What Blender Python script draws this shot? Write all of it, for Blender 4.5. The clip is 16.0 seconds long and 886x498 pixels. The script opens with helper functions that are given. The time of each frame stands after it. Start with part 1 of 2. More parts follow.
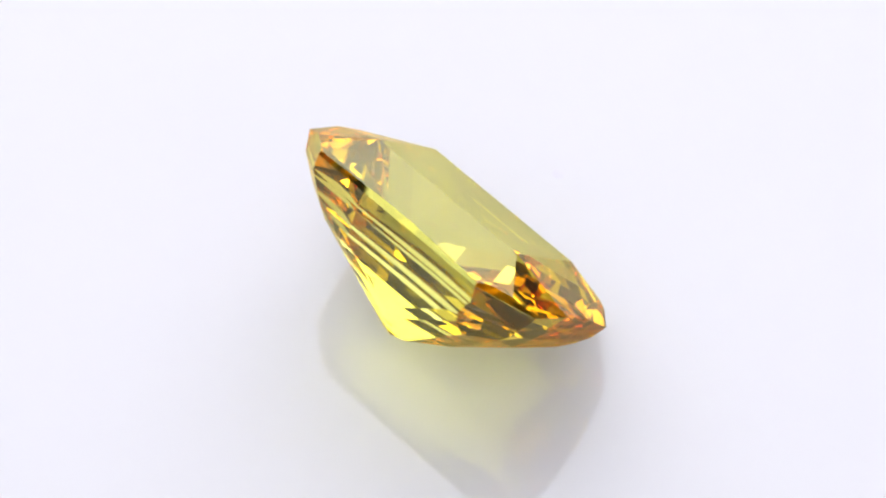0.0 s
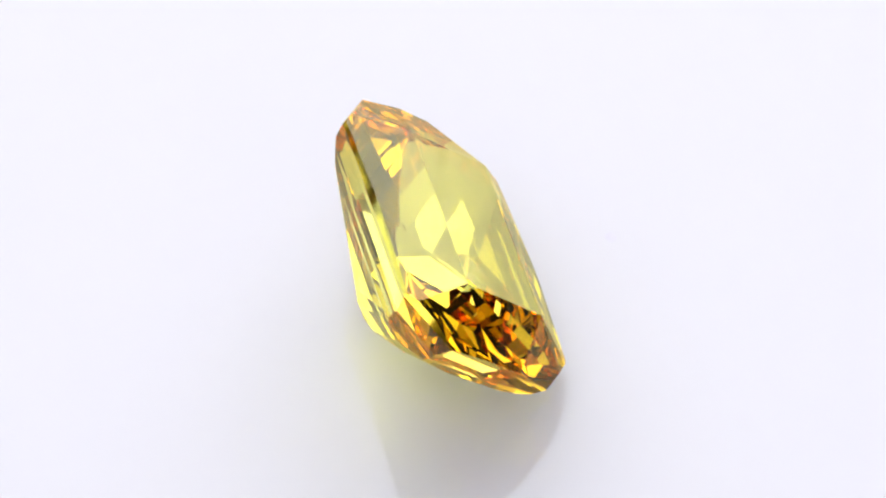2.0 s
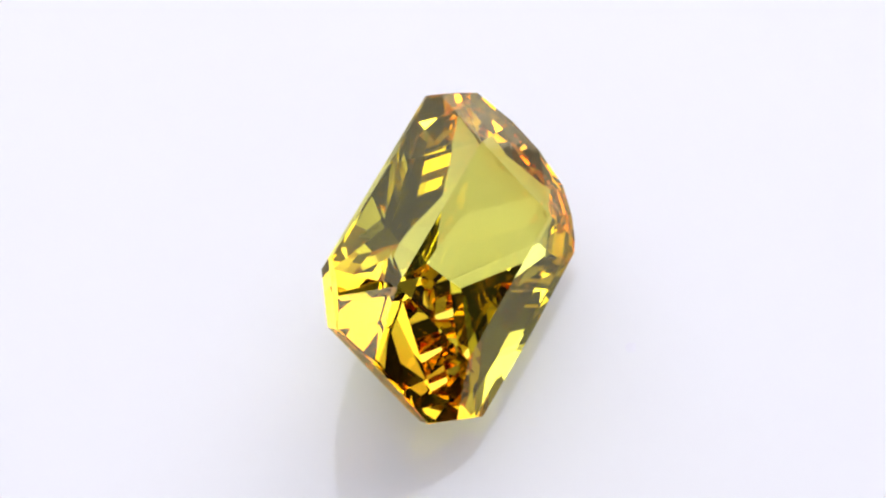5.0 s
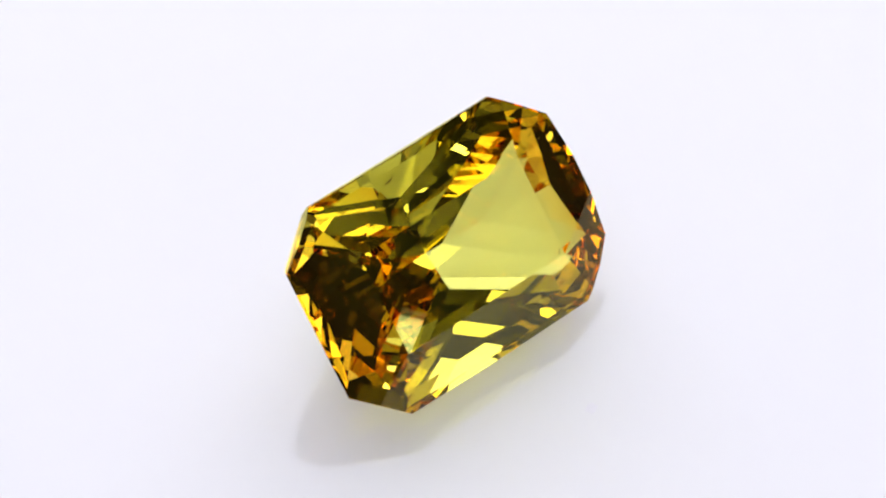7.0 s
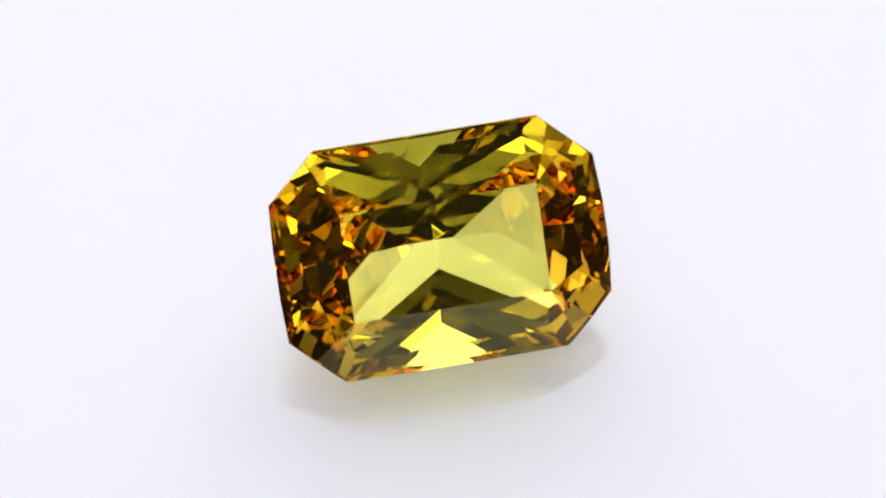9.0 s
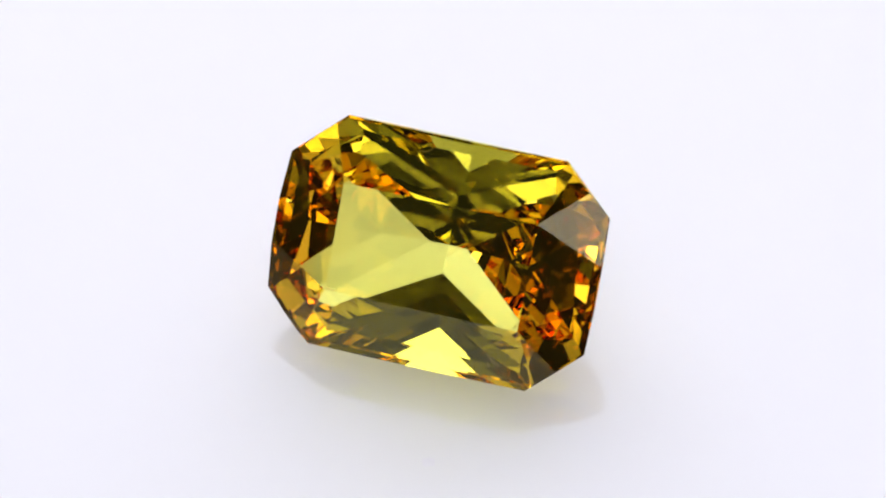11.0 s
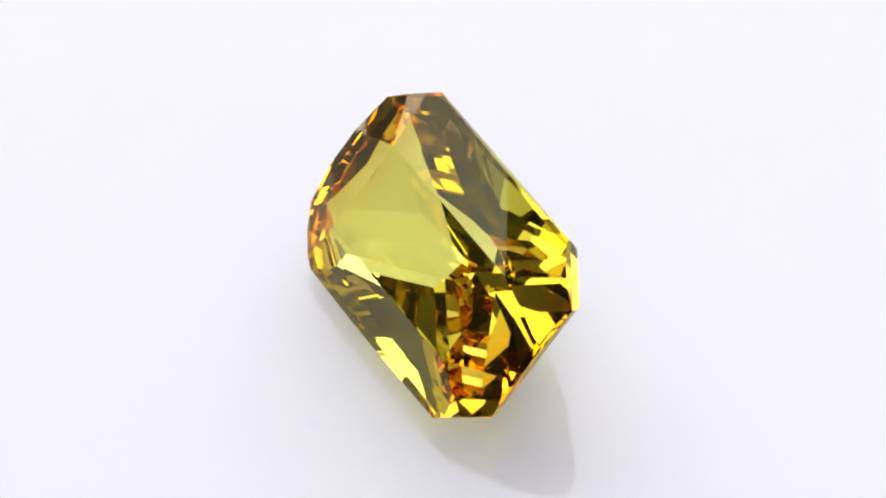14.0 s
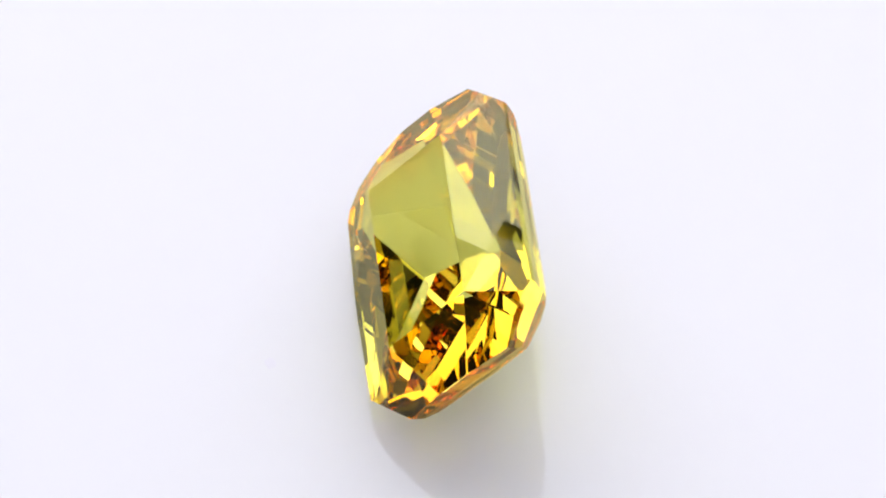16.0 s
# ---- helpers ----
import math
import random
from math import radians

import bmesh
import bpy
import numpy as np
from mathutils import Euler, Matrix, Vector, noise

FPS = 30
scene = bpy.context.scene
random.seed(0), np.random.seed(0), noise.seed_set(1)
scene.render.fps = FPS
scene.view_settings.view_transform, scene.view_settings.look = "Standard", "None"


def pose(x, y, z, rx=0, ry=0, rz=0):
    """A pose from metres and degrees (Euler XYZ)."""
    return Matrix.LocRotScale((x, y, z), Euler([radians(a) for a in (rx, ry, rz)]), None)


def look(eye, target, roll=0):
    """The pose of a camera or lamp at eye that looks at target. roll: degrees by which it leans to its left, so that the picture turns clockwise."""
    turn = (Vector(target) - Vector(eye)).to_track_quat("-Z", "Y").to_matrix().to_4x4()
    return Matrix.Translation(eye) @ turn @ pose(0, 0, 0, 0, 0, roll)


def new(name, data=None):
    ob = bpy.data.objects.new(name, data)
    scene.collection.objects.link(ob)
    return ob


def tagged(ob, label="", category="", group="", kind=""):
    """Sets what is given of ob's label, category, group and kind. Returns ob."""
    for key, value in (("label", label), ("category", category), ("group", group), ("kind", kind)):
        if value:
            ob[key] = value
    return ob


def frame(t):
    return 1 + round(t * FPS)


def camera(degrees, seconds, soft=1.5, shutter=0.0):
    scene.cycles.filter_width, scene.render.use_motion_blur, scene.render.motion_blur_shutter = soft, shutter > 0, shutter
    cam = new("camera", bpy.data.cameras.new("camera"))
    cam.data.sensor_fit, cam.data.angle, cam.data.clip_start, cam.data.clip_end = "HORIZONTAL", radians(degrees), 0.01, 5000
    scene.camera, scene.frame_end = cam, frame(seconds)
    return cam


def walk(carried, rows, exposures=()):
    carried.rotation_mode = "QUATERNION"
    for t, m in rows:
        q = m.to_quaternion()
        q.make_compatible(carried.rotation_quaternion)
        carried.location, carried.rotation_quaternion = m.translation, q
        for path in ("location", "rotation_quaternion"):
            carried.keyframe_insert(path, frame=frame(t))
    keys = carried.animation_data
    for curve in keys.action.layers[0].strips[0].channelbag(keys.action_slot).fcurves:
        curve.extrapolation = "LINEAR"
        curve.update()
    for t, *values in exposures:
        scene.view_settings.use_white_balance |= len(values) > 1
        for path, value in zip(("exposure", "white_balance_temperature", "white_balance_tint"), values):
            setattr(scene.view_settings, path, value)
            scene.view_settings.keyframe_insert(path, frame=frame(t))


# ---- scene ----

MM = 0.001

# ---- camera ----
cam = camera(10.96, 16.0, soft=2.1)
TARGET = Vector((-0.0639, 0.0, 2.748)) * MM
LIFT, AWAY = radians(52.19), 124.18 * MM
EYE = TARGET + AWAY * Vector((0.0, -math.cos(LIFT), math.sin(LIFT)))


def swayed(yaw, tip):
    """The camera on its stand, turned by a few hundredths of a degree."""
    return look(EYE, TARGET, -1.26) @ pose(0, 0, 0, tip, yaw, 0)


# seconds, turn to its left and upwards in hundredths of a degree
SWAY = [(0.0, 6.3, -20.9), (2.0, 0.0, -5.4), (3.5, 1.3, 3.2), (4.2, 2.0, 5.1), (6.3, 1.0, 5.2), (7.0, 0.0, 1.2),
        (8.0, -4.6, -4.8), (9.0, -4.7, -7.1), (11.3, -4.5, -0.1), (12.5, -3.6, 1.2), (13.5, -2.6, 4.8), (14.5, 4.3, 6.9),
        (15.2, 1.8, 4.1), (16.0, 3.0, 6.3)]
walk(cam, [(t, swayed(a * 0.01, b * 0.01)) for t, a, b in SWAY])


# ---- light: soft lamps in a small unseen booth ----
world = bpy.data.worlds.new("world")
world.use_nodes = True
world.node_tree.nodes["Background"].inputs["Color"].default_value = (0.9, 0.93, 1.0, 1)
world.node_tree.nodes["Background"].inputs["Strength"].default_value = 0.02
scene.world = world
scene.view_settings.exposure = 0.0
# light is reflected many times inside the stone
scene.cycles.max_bounces, scene.cycles.glossy_bounces, scene.cycles.transmission_bounces = 32, 24, 24


def softbox(name, eye, target, width, height, power, colour):
    data = bpy.data.lights.new(name, "AREA")
    data.shape, data.size, data.size_y = "RECTANGLE", width, height
    data.energy, data.color = power, colour
    ob = new(name, data)
    ob.matrix_world = look(eye, target)
    return ob


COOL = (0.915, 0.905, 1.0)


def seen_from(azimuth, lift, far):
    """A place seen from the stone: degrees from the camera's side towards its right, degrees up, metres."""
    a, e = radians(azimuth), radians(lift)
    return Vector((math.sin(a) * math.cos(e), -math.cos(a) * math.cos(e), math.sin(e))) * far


# a tall bright softbox behind, small lamps round the camera, a strip on each side and a soft panel beside the tall one
# on each side, placed where the facets mirror them
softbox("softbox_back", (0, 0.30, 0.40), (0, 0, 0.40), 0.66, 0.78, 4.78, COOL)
# the lamp at -4, 73 mirrors in no facet; added to fill the stone's shadow
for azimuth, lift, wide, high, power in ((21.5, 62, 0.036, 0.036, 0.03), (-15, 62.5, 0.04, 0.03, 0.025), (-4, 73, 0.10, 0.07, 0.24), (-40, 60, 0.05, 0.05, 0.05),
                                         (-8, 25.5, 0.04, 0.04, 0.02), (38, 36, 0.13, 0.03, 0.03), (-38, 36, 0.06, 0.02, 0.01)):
    softbox("softbox_gleam_fill", seen_from(azimuth, lift, 0.36), (0, 0, 0), wide, high, power, COOL)
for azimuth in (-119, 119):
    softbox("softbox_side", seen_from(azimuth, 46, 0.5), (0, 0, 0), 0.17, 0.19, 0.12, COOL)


# ---- materials ----
def material(name):
    m = bpy.data.materials.new(name)
    m.use_nodes = True
    return m, m.node_tree.nodes, m.node_tree.links


def glass(name, rough=0.0):
    """Sapphire: greenish yellow in the middle, with orange colour zones towards both ends."""
    m, nodes, links = material(name)
    nodes.remove(nodes["Principled BSDF"])
    where = nodes.new("ShaderNodeTexCoord")
    axes = nodes.new("ShaderNodeSeparateXYZ")
    links.new(where.outputs["Object"], axes.inputs[0])
    side = nodes.new("ShaderNodeMath")
    side.operation = "ABSOLUTE"
    links.new(axes.outputs["X"], side.inputs[0])

    def zoned(start, end, middle, ends):
        zone = nodes.new("ShaderNodeMapRange")
        zone.interpolation_type = "SMOOTHSTEP"
        zone.inputs["From Min"].default_value, zone.inputs["From Max"].default_value = start * MM, end * MM
        links.new(side.outputs[0], zone.inputs["Value"])
        tint = nodes.new("ShaderNodeMix")
        tint.data_type = "RGBA"
        links.new(zone.outputs["Result"], tint.inputs["Factor"])
        tint.inputs[6].default_value, tint.inputs[7].default_value = (*middle, 1), (*ends, 1)
        return tint.outputs[2]

    bent = nodes.new("ShaderNodeBsdfRefraction")
    bent.inputs["IOR"].default_value, bent.inputs["Roughness"].default_value = 1.768, rough
    links.new(zoned(2.6, 3.9, (0.95, 0.945, 0.45), (0.955, 0.825, 0.31)), bent.inputs["Color"])
    mirrored = nodes.new("ShaderNodeBsdfGlossy")
    mirrored.inputs["Roughness"].default_value = rough
    links.new(zoned(1.9, 3.5, (0.955, 0.89, 0.46), (0.955, 0.78, 0.37)), mirrored.inputs["Color"])
    share = nodes.new("ShaderNodeFresnel")
    share.inputs["IOR"].default_value = 1.768
    both = nodes.new("ShaderNodeMixShader")
    links.new(share.outputs[0], both.inputs[0])
    links.new(bent.outputs[0], both.inputs[1])
    links.new(mirrored.outputs[0], both.inputs[2])
    # the polish itself gleams white
    gleam = nodes.new("ShaderNodeBsdfGlossy")
    gleam.inputs["Color"].default_value = (1, 1, 1, 1)
    gleam.inputs["Roughness"].default_value = rough
    polished = nodes.new("ShaderNodeMixShader")
    polished.inputs[0].default_value = 0.02
    links.new(both.outputs[0], polished.inputs[1])
    links.new(gleam.outputs[0], polished.inputs[2])
    links.new(polished.outputs[0], nodes["Material Output"].inputs["Surface"])
    return m


def painted(name, colour, rough, spread=0.02, scale=300.0, bump=0.0, gloss=0.5):
    """A plain surface with a slight unevenness of tone and relief."""
    m, nodes, links = material(name)
    b = nodes["Principled BSDF"]
    b.inputs["Roughness"].default_value = rough
    b.inputs["Specular IOR Level"].default_value = gloss
    where = nodes.new("ShaderNodeTexCoord")
    n = nodes.new("ShaderNodeTexNoise")
    n.inputs["Scale"].default_value, n.inputs["Detail"].default_value = scale, 6.0
    ramp = nodes.new("ShaderNodeValToRGB")
    ramp.color_ramp.elements[0].color = (*[c * (1 - spread) for c in colour], 1)
    ramp.color_ramp.elements[1].color = (*[min(1, c * (1 + spread)) for c in colour], 1)
    links.new(where.outputs["Object"], n.inputs["Vector"])
    links.new(n.outputs["Fac"], ramp.inputs["Fac"])
    links.new(ramp.outputs["Color"], b.inputs["Base Color"])
    if bump:
        h = nodes.new("ShaderNodeBump")
        h.inputs["Strength"].default_value, h.inputs["Distance"].default_value = bump, 0.0001
        links.new(n.outputs["Fac"], h.inputs["Height"])
        links.new(h.outputs["Normal"], b.inputs["Normal"])
    return m


GEM = glass("yellow_sapphire")
GIRDLE = glass("ground_sapphire", 0.15)
PLATTER = painted("white_acrylic", (0.88, 0.88, 0.89), 0.015, 0.012, 120.0)
for node in PLATTER.node_tree.nodes:
    if node.type == "BSDF_PRINCIPLED":
        # milky acrylic: light spreads a few millimetres inside it
        node.inputs["Subsurface Weight"].default_value = 1.0
        node.inputs["Subsurface Radius"].default_value = (1.0, 1.0, 1.0)
        node.inputs["Subsurface Scale"].default_value = 8.0 * MM
CLOTH = painted("white_cloth", (0.8, 0.8, 0.8), 0.9, 0.03, 60.0, 0.3)
GREY = painted("dark_grey_cloth", (0.008, 0.008, 0.009), 0.9, 0.2, 60.0)
PALE = painted("grey_cloth", (0.012, 0.012, 0.013), 0.9, 0.08, 60.0, 0.3)
DUST = painted("grey_dust", (0.83, 0.82, 0.86), 0.5, 0.04, 4000.0)


FEATHER = painted("brown_feather", (0.20, 0.13, 0.05), 0.6, 0.3, 20000.0)


def mesh_of(bm, name, mat):
    me = bpy.data.meshes.new(name)
    bm.to_mesh(me)
    bm.free()
    me.materials.append(mat)
    return me


def part(name, bm, mat, parent, label=""):
    ob = new(name, mesh_of(bm, name, mat))
    ob.parent = parent
    return tagged(ob, label)


# ---- the unseen booth ----
def panel(name, size, centre, mat, label):
    bm = bmesh.new()
    bmesh.ops.create_cube(bm, size=1.0, matrix=Matrix.Translation(centre) @ Matrix.Diagonal((*size, 1)))
    bmesh.ops.bevel(bm, geom=bm.edges[:], offset=0.001, segments=1, affect="EDGES")
    ob = new(name, mesh_of(bm, name, mat))
    return tagged(ob, label, "wall", kind="structure")


# out of view; near-black sides, top and south wall keep the stone's reflections dark
panel("wall_north", (1.02, 0.01, 0.98), (0, 0.325, 0.46), CLOTH, "white cloth back wall of a photo booth")
panel("wall_west", (0.01, 0.75, 0.98), (-0.505, -0.055, 0.46), PALE, "unseen dark grey cloth side wall, added for dark reflections in the stone")
panel("wall_east", (0.01, 0.75, 0.98), (0.505, -0.055, 0.46), PALE, "unseen dark grey cloth side wall, added for dark reflections in the stone")
panel("ceiling", (1.02, 0.77, 0.01), (0, -0.055, 0.955), PALE, "unseen dark grey cloth top, added for dark reflections in the stone")
panel("wall_south", (1.02, 0.01, 0.98), (0, -0.435, 0.46), GREY, "unseen dark grey cloth wall behind the camera, added for dark reflections in the stone")
panel("floor", (1.02, 0.77, 0.01), (0, -0.055, -0.0255), CLOTH, "white cloth floor of a photo booth")


# ---- the turntable ----
def turntable():
    bm = bmesh.new()
    ring = 128
    outline = [(0.0, 0.0), (0.1185, 0.0), (0.1196, -0.0004), (0.12, -0.0015), (0.12, -0.009), (0.118, -0.01), (0.0, -0.01)]
    verts = []
    for r, z in outline:
        if r == 0:
            verts.append([bm.verts.new((0, 0, z))])
        else:
            verts.append([bm.verts.new((r * math.cos(math.tau * k / ring), r * math.sin(math.tau * k / ring), z)) for k in range(ring)])
    for a, b in zip(verts, verts[1:]):
        for k in range(ring):
            n = (k + 1) % ring
            if len(a) == 1:
                bm.faces.new((a[0], b[k], b[n]))
            elif len(b) == 1:
                bm.faces.new((a[k], b[0], a[n]))
            else:
                bm.faces.new((a[k], b[k], b[n], a[n]))
    bmesh.ops.recalc_face_normals(bm, faces=bm.faces[:])
    thing = new("turntable")
    part("platter", bm, PLATTER, thing, "glossy white acrylic platter")
    bm = bmesh.new()
    bmesh.ops.create_cone(bm, cap_ends=True, segments=48, radius1=0.05, radius2=0.045, depth=0.0105,
                          matrix=Matrix.Translation((0, 0, -0.01525)))
    part("foot", bm, CLOTH, thing, "white plastic foot")
    return tagged(thing, "round glossy white acrylic turntable, slowly turning", "turntable")


# ---- the stone ----
HALF_L, HALF_W = 4.5, 3.171
CUT_X, CUT_Y = 1.460, 1.357
CORNER_AZ = math.degrees(math.atan2(CUT_X, CUT_Y))
CORNER_R = ((HALF_L - CUT_X) * CUT_Y + HALF_W * CUT_X) / math.hypot(CUT_X, CUT_Y)
APEX = -3.75
TABLE_X, TABLE_Y, TABLE_Z = 2.678, 1.475, 0.803


def facet_planes():
    """Each facet's plane: part, normal, offset. Slopes are counted from the girdle's plane."""
    planes = []

    def cut(name, azimuth, slope, r, z, up):
        a, s = radians(azimuth), radians(slope)
        n = Vector((math.sin(s) * math.cos(a), math.sin(s) * math.sin(a), up * math.cos(s)))
        planes.append((name, n, n.dot(Vector((r * math.cos(a), r * math.sin(a), z)))))

    planes.append(("table", Vector((0, 0, 1)), TABLE_Z))
    corner_in = CORNER_R - (TABLE_X * CUT_Y + TABLE_Y * CUT_X) / math.hypot(CUT_X, CUT_Y)
    ends = (0, 180)
    sides = (90, 270)
    corners = (CORNER_AZ, 180 - CORNER_AZ, 180 + CORNER_AZ, 360 - CORNER_AZ)
    for azimuths, r, crown, tiers in (
            (ends, HALF_L, HALF_L - TABLE_X, ((58.23, 0.120), (67.28, 0.539), (48.84, 0.787))),
            (sides, HALF_W, HALF_W - TABLE_Y, ((64.53, 0.120), (61.36, 0.623), (59.18, 1.146), (53.52, 0.625), (48.35, 1.367))),
            (corners, CORNER_R, corner_in, ((72.78, 0.120), (42.00, 0.804)))):
        for az in azimuths:
            cut("girdle", az, 90, r, 0, 1)
            cut("crown", az, math.degrees(math.atan((TABLE_Z - 0.1) / crown)), r, 0.1, 1)
            reach, depth = r, 0.0
            for i, (slope, z) in enumerate(tiers):
                if i:
                    reach -= (z - depth) / math.tan(radians(tiers[i - 1][0]))
                depth = z
                cut("pavilion", az, slope, reach, -z, -1)
    # three facets meet in each corner of the table: the corner's own and two narrow ones beside it
    for sx in (-1, 1):
        for sy in (-1, 1):
            top = Vector((sx * TABLE_X, sy * TABLE_Y, TABLE_Z))
            for a, b in ((Vector((sx * (HALF_L - CUT_X), sy * HALF_W, 0.0)), Vector((sx * 0.380, sy * HALF_W, 0.1))),
                         (Vector((sx * (HALF_L - 0.35 * CUT_X), sy * (HALF_W - 0.65 * CUT_Y), 0.04)), Vector((sx * HALF_L, sy * 0.561, 0.1)))):
                n = (a - top).cross(b - top).normalized()
                n = n if n.z > 0 else -n
                planes.append(("crown", n, n.dot(top)))
    for az in sides:
        cut("pavilion", az, 46.84, 0, -4.176, -1)
    # the outline of the first steep tier's lower edge, which no deeper facet may cut
    low = [HALF_L - 0.335, HALF_W - 0.431, CORNER_R - 0.83 / math.tan(radians(75))]
    ux, uy = math.cos(radians(CORNER_AZ)), math.sin(radians(CORNER_AZ))
    rim = [Vector((low[0], (low[2] - low[0] * ux) / uy, -0.95)), Vector(((low[2] - low[1] * uy) / ux, low[1], -0.95))]
    rim = [Vector((sx * v.x, sy * v.y, v.z)) for v in rim for sx in (-1, 1) for sy in (-1, 1)]

    def lower(gx, gy, z, at_rim=False, drop=0.0):
        """A facet under the rim: its fall along x and y, and its height on the axis."""
        n = Vector((gx, gy, -1.0)).normalized()
        reach = max(n.dot(v) for v in rim)
        planes.append(("pavilion", n, reach + drop if at_rim else max(reach, -n.z * -z)))

    # four staggered rows of facets round the point (fall along x, along y, height on the axis), and fans from the corners
    rnd = random.Random(11)
    rows = (((0.610, 0.033, -3.96), (0.561, 0.266, -3.70), (0.275, 0.636, -3.62), (0.260, 0.655, -3.84), (0.045, 0.674, -3.88)),
            ((0.562, 0.205, -3.94), (0.303, 0.297, -3.72), (0.348, 0.701, -3.90), (0.209, 0.901, -3.96)),
            ((0.697, 0.085, -3.97), (0.561, 0.307, -4.05), (0.535, 0.664, -4.06), (0.098, 0.905, -4.17)),
            ((0.491, 0.793, -4.56), (0.240, 0.893, -4.33), (0.137, 0.882, -3.71)))
    for row in rows:
        for gx, gy, z in row:
            for sx, sy in ((1, 1), (-1, 1), (-1, -1), (1, -1)):
                k = rnd.uniform(0.996, 1.004)
                lower(sx * gx * k, sy * gy * k, z)
    for az, slope, drop in ((11.2, 49.10, -0.017), (18.6, 38.63, -0.065), (59.8, 41.13, -0.044), (60.3, 47.14, 0.149),
                            (35.1, 54.22, 0.055), (73.9, 49.81, 0.007), (83.0, 52.60, 0.232), (-3.5, 47.59, -0.007), (48.1, 47.14, -0.174)):
        for way in (az, 180 - az, 180 + az, 360 - az):
            a, t = radians(way + rnd.uniform(-0.4, 0.4)), math.tan(radians(slope + rnd.uniform(-0.2, 0.2)))
            lower(t * math.cos(a), t * math.sin(a), 0, True, drop)
    return planes


def clipped(faces, n, d, name):
    """The convex solid, cut by the plane; the cut becomes a face called name."""
    kept, rim = [], []
    for label, poly in faces:
        out = []
        for i, p in enumerate(poly):
            q = poly[(i + 1) % len(poly)]
            sp, sq = n.dot(p) - d, n.dot(q) - d
            if sp <= 0:
                out.append(p)
            if (sp < 0 < sq) or (sq < 0 < sp):
                c = p + (q - p) * (sp / (sp - sq))
                out.append(c)
                rim.append(c)
            elif sp == 0:
                rim.append(p)
        if len(out) > 2:
            kept.append((label, out))
    if len(rim) > 2:
        points = []
        for c in rim:
            if all((c - o).length > 1e-6 for o in points):
                points.append(c)
        if len(points) > 2:
            mid = sum(points, Vector()) / len(points)
            u = (points[0] - mid).normalized()
            v = n.cross(u)
            points.sort(key=lambda c: math.atan2((c - mid).dot(v), (c - mid).dot(u)))
            kept.append((name, points))
    return kept


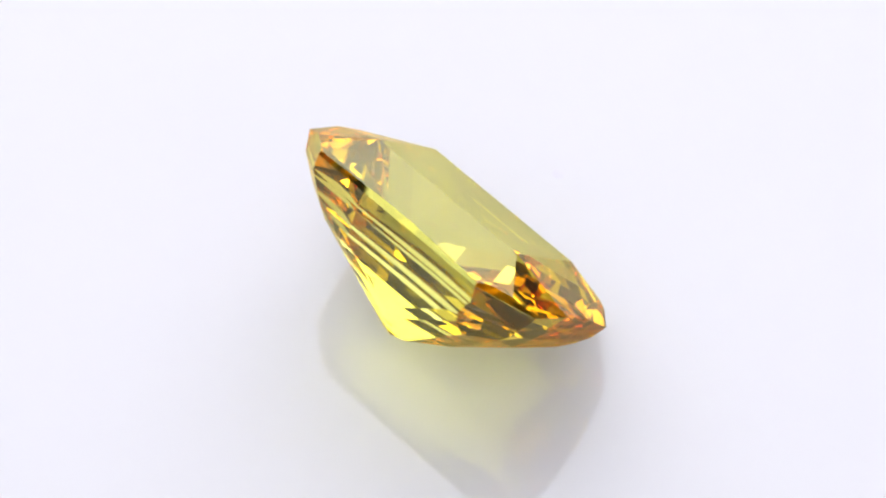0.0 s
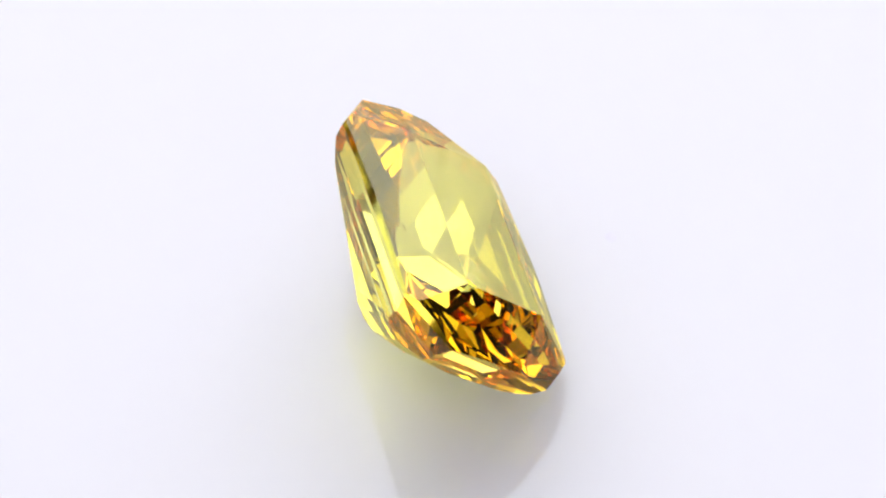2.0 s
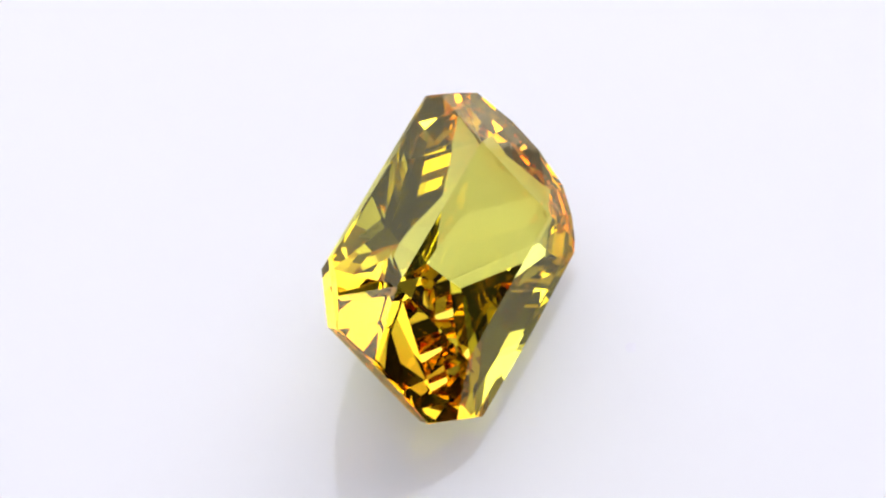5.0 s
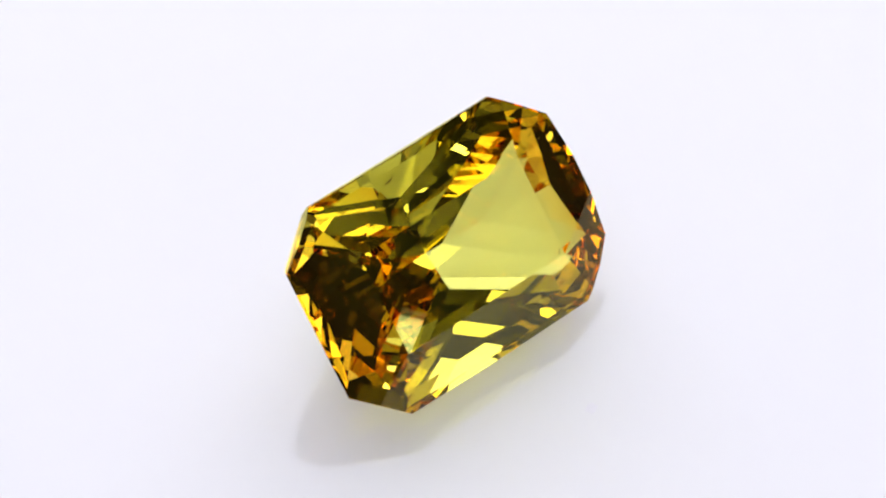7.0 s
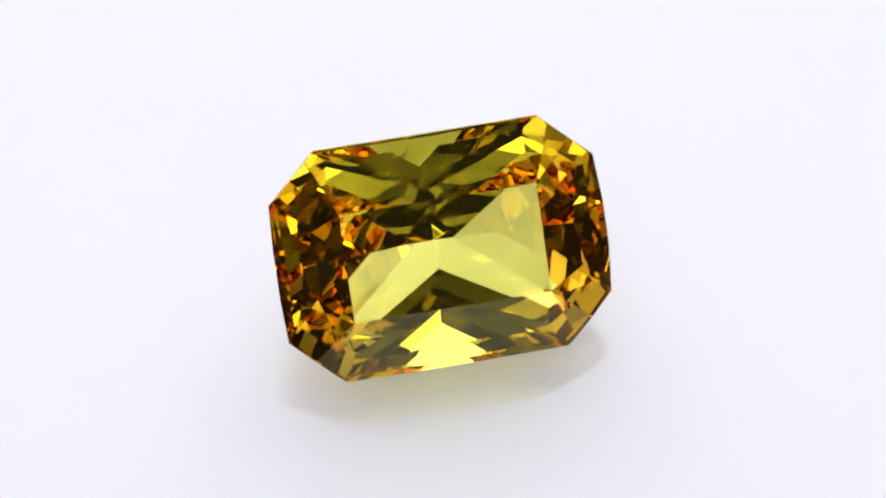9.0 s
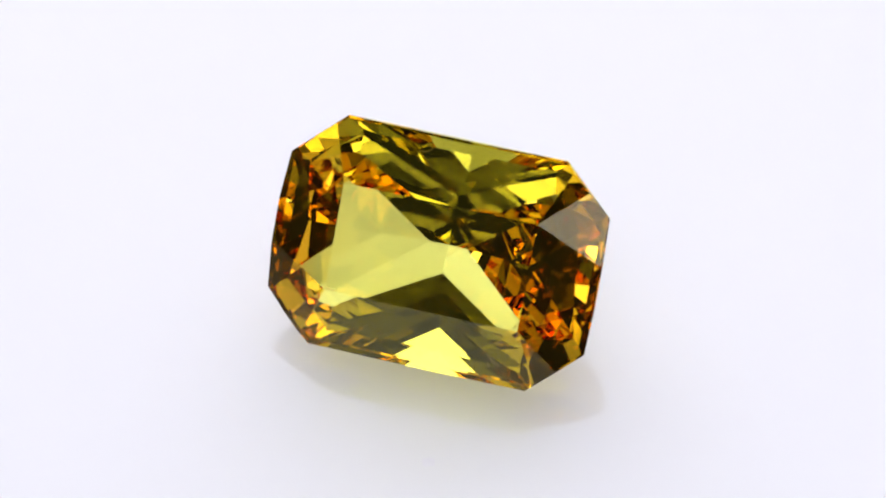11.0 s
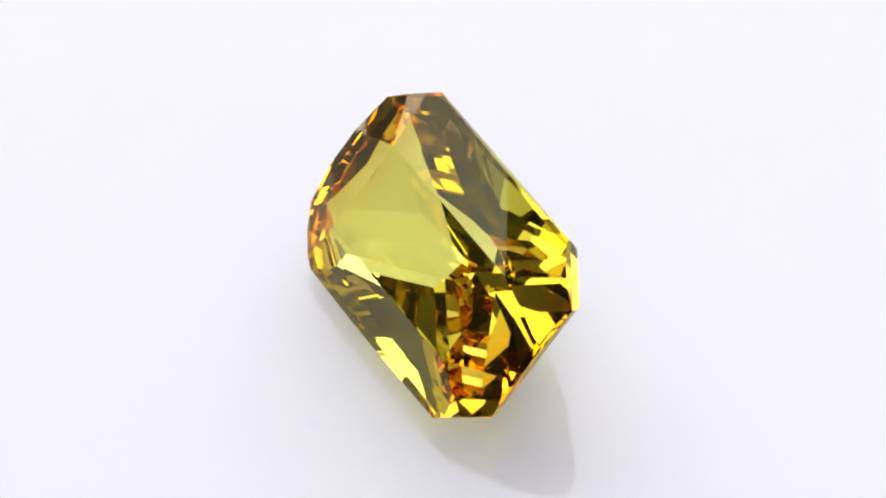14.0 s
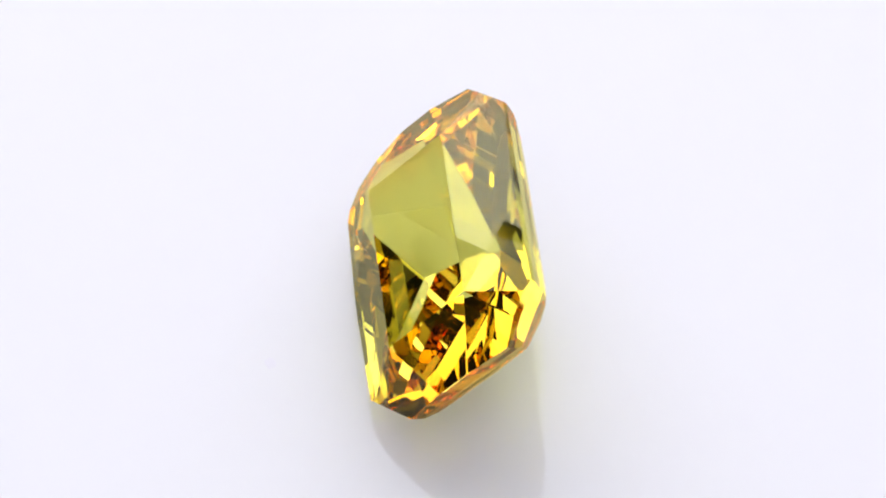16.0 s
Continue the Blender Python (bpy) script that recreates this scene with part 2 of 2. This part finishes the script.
def gemstone():
    corner = [Vector((x, y, z)) for x in (-6, 6) for y in (-6, 6) for z in (-6, 6)]
    faces = [("rough", [corner[i] for i in loop]) for loop in
             ((0, 1, 3, 2), (4, 6, 7, 5), (0, 4, 5, 1), (2, 3, 7, 6), (0, 2, 6, 4), (1, 5, 7, 3))]
    for name, n, d in facet_planes():
        faces = clipped(faces, n, d, name)
    thing = new("gemstone")
    for name, mat, label in (("table", GEM, "large flat polished top facet"), ("crown", GEM, ""),
                             ("girdle", GIRDLE, "thin finely ground edge"), ("pavilion", GEM, "deep faceted golden underside")):
        bm = bmesh.new()
        for label_of, poly in faces:
            if label_of == name:
                bm.faces.new([bm.verts.new(p * MM) for p in poly])
        bmesh.ops.remove_doubles(bm, verts=bm.verts[:], dist=2e-7)
        part(name, bm, mat, thing, label)
    tops = [(n, d) for name, n, d in facet_planes() if name in ("crown", "table")]
    rnd = random.Random(4)
    for x, y, depth, size, turn in ((-0.77, 2.70, 0.05, 0.16, 10), (-0.60, 2.78, 0.05, 0.07, 40), (-1.05, 2.18, 0.06, 0.13, 0), (-0.90, 2.22, 0.06, 0.05, 20),
                                    (2.58, -1.33, 0.06, 0.10, 60), (2.10, -2.48, 0.07, 0.26, 130), (1.98, -2.62, 0.05, 0.10, 100),
                                    (3.60, 1.70, 0.05, 0.07, 80), (3.72, 1.52, 0.05, 0.06, 80), (-3.30, -2.05, 0.05, 0.07, 70)):
        # it lies flat, just under the polished facet above it
        n, d = min(tops, key=lambda f: (f[1] - f[0].x * x - f[0].y * y) / f[0].z)
        bm = bmesh.new()
        bmesh.ops.create_icosphere(bm, subdivisions=2, radius=1.0)
        for v in bm.verts:
            k = 0.75 + 0.5 * rnd.random()
            v.co = Vector((v.co.x * size, v.co.y * size * 0.16 * k + 0.12 * size * math.cos(2.2 * v.co.x), v.co.z * 0.012 * k))
        seat = Vector((x, y, (d - n.x * x - n.y * y) / n.z)) - n * depth
        lie = Matrix.Translation(seat * MM) @ n.to_track_quat("Z", "Y").to_matrix().to_4x4() @ Matrix.Diagonal((MM, MM, MM, 1)) @ pose(0, 0, 0, 0, 0, turn)
        bmesh.ops.transform(bm, matrix=lie, verts=bm.verts[:])
        part("inclusion", bm, FEATHER, thing, "tiny brown feather inside the stone")
    return tagged(thing, "transparent golden yellow sapphire, cut-cornered rectangle, lying tilted on the platter", "gemstone")


def dust_speck(x, y, size, seed):
    """A flat crumb of dust lying on the platter."""
    rnd = random.Random(seed)
    bm = bmesh.new()
    bmesh.ops.create_icosphere(bm, subdivisions=2, radius=1.0)
    for v in bm.verts:
        k = 0.7 + 0.5 * rnd.random()
        v.co = Vector((v.co.x * size * k, v.co.y * size * k * 0.8, (v.co.z + 0.85) * size * 0.015))
    ob = new("dust_speck", mesh_of(bm, "dust_speck", DUST))
    return tagged(ob, "tiny pale grey smudge of dust on the platter", "dust"), Matrix.Translation((x, y, 0))


platter = turntable()
stone = gemstone()
specks = [dust_speck(1.015 * MM, -5.009 * MM, 0.19 * MM, 5)]
REST = Matrix.Translation(Vector((-0.057, -0.286, 2.870)) * MM) @ pose(0, 0, 0, 46.84, 0, 0) @ pose(0, 0, 0, 0, 0.19, 0)


def motions():
    """The platter turns evenly, clockwise from above, and carries what lies on it."""
    times = [float(k) for k in range(17)]
    turns = [(t, pose(0, 0, 0, 0, 0, 3.34 - 13.53 * (t - 9.5))) for t in times]
    walk(platter, turns)
    walk(stone, [(t, m @ REST) for t, m in turns])
    for ob, at in specks:
        walk(ob, [(t, m @ at) for t, m in turns])


motions()
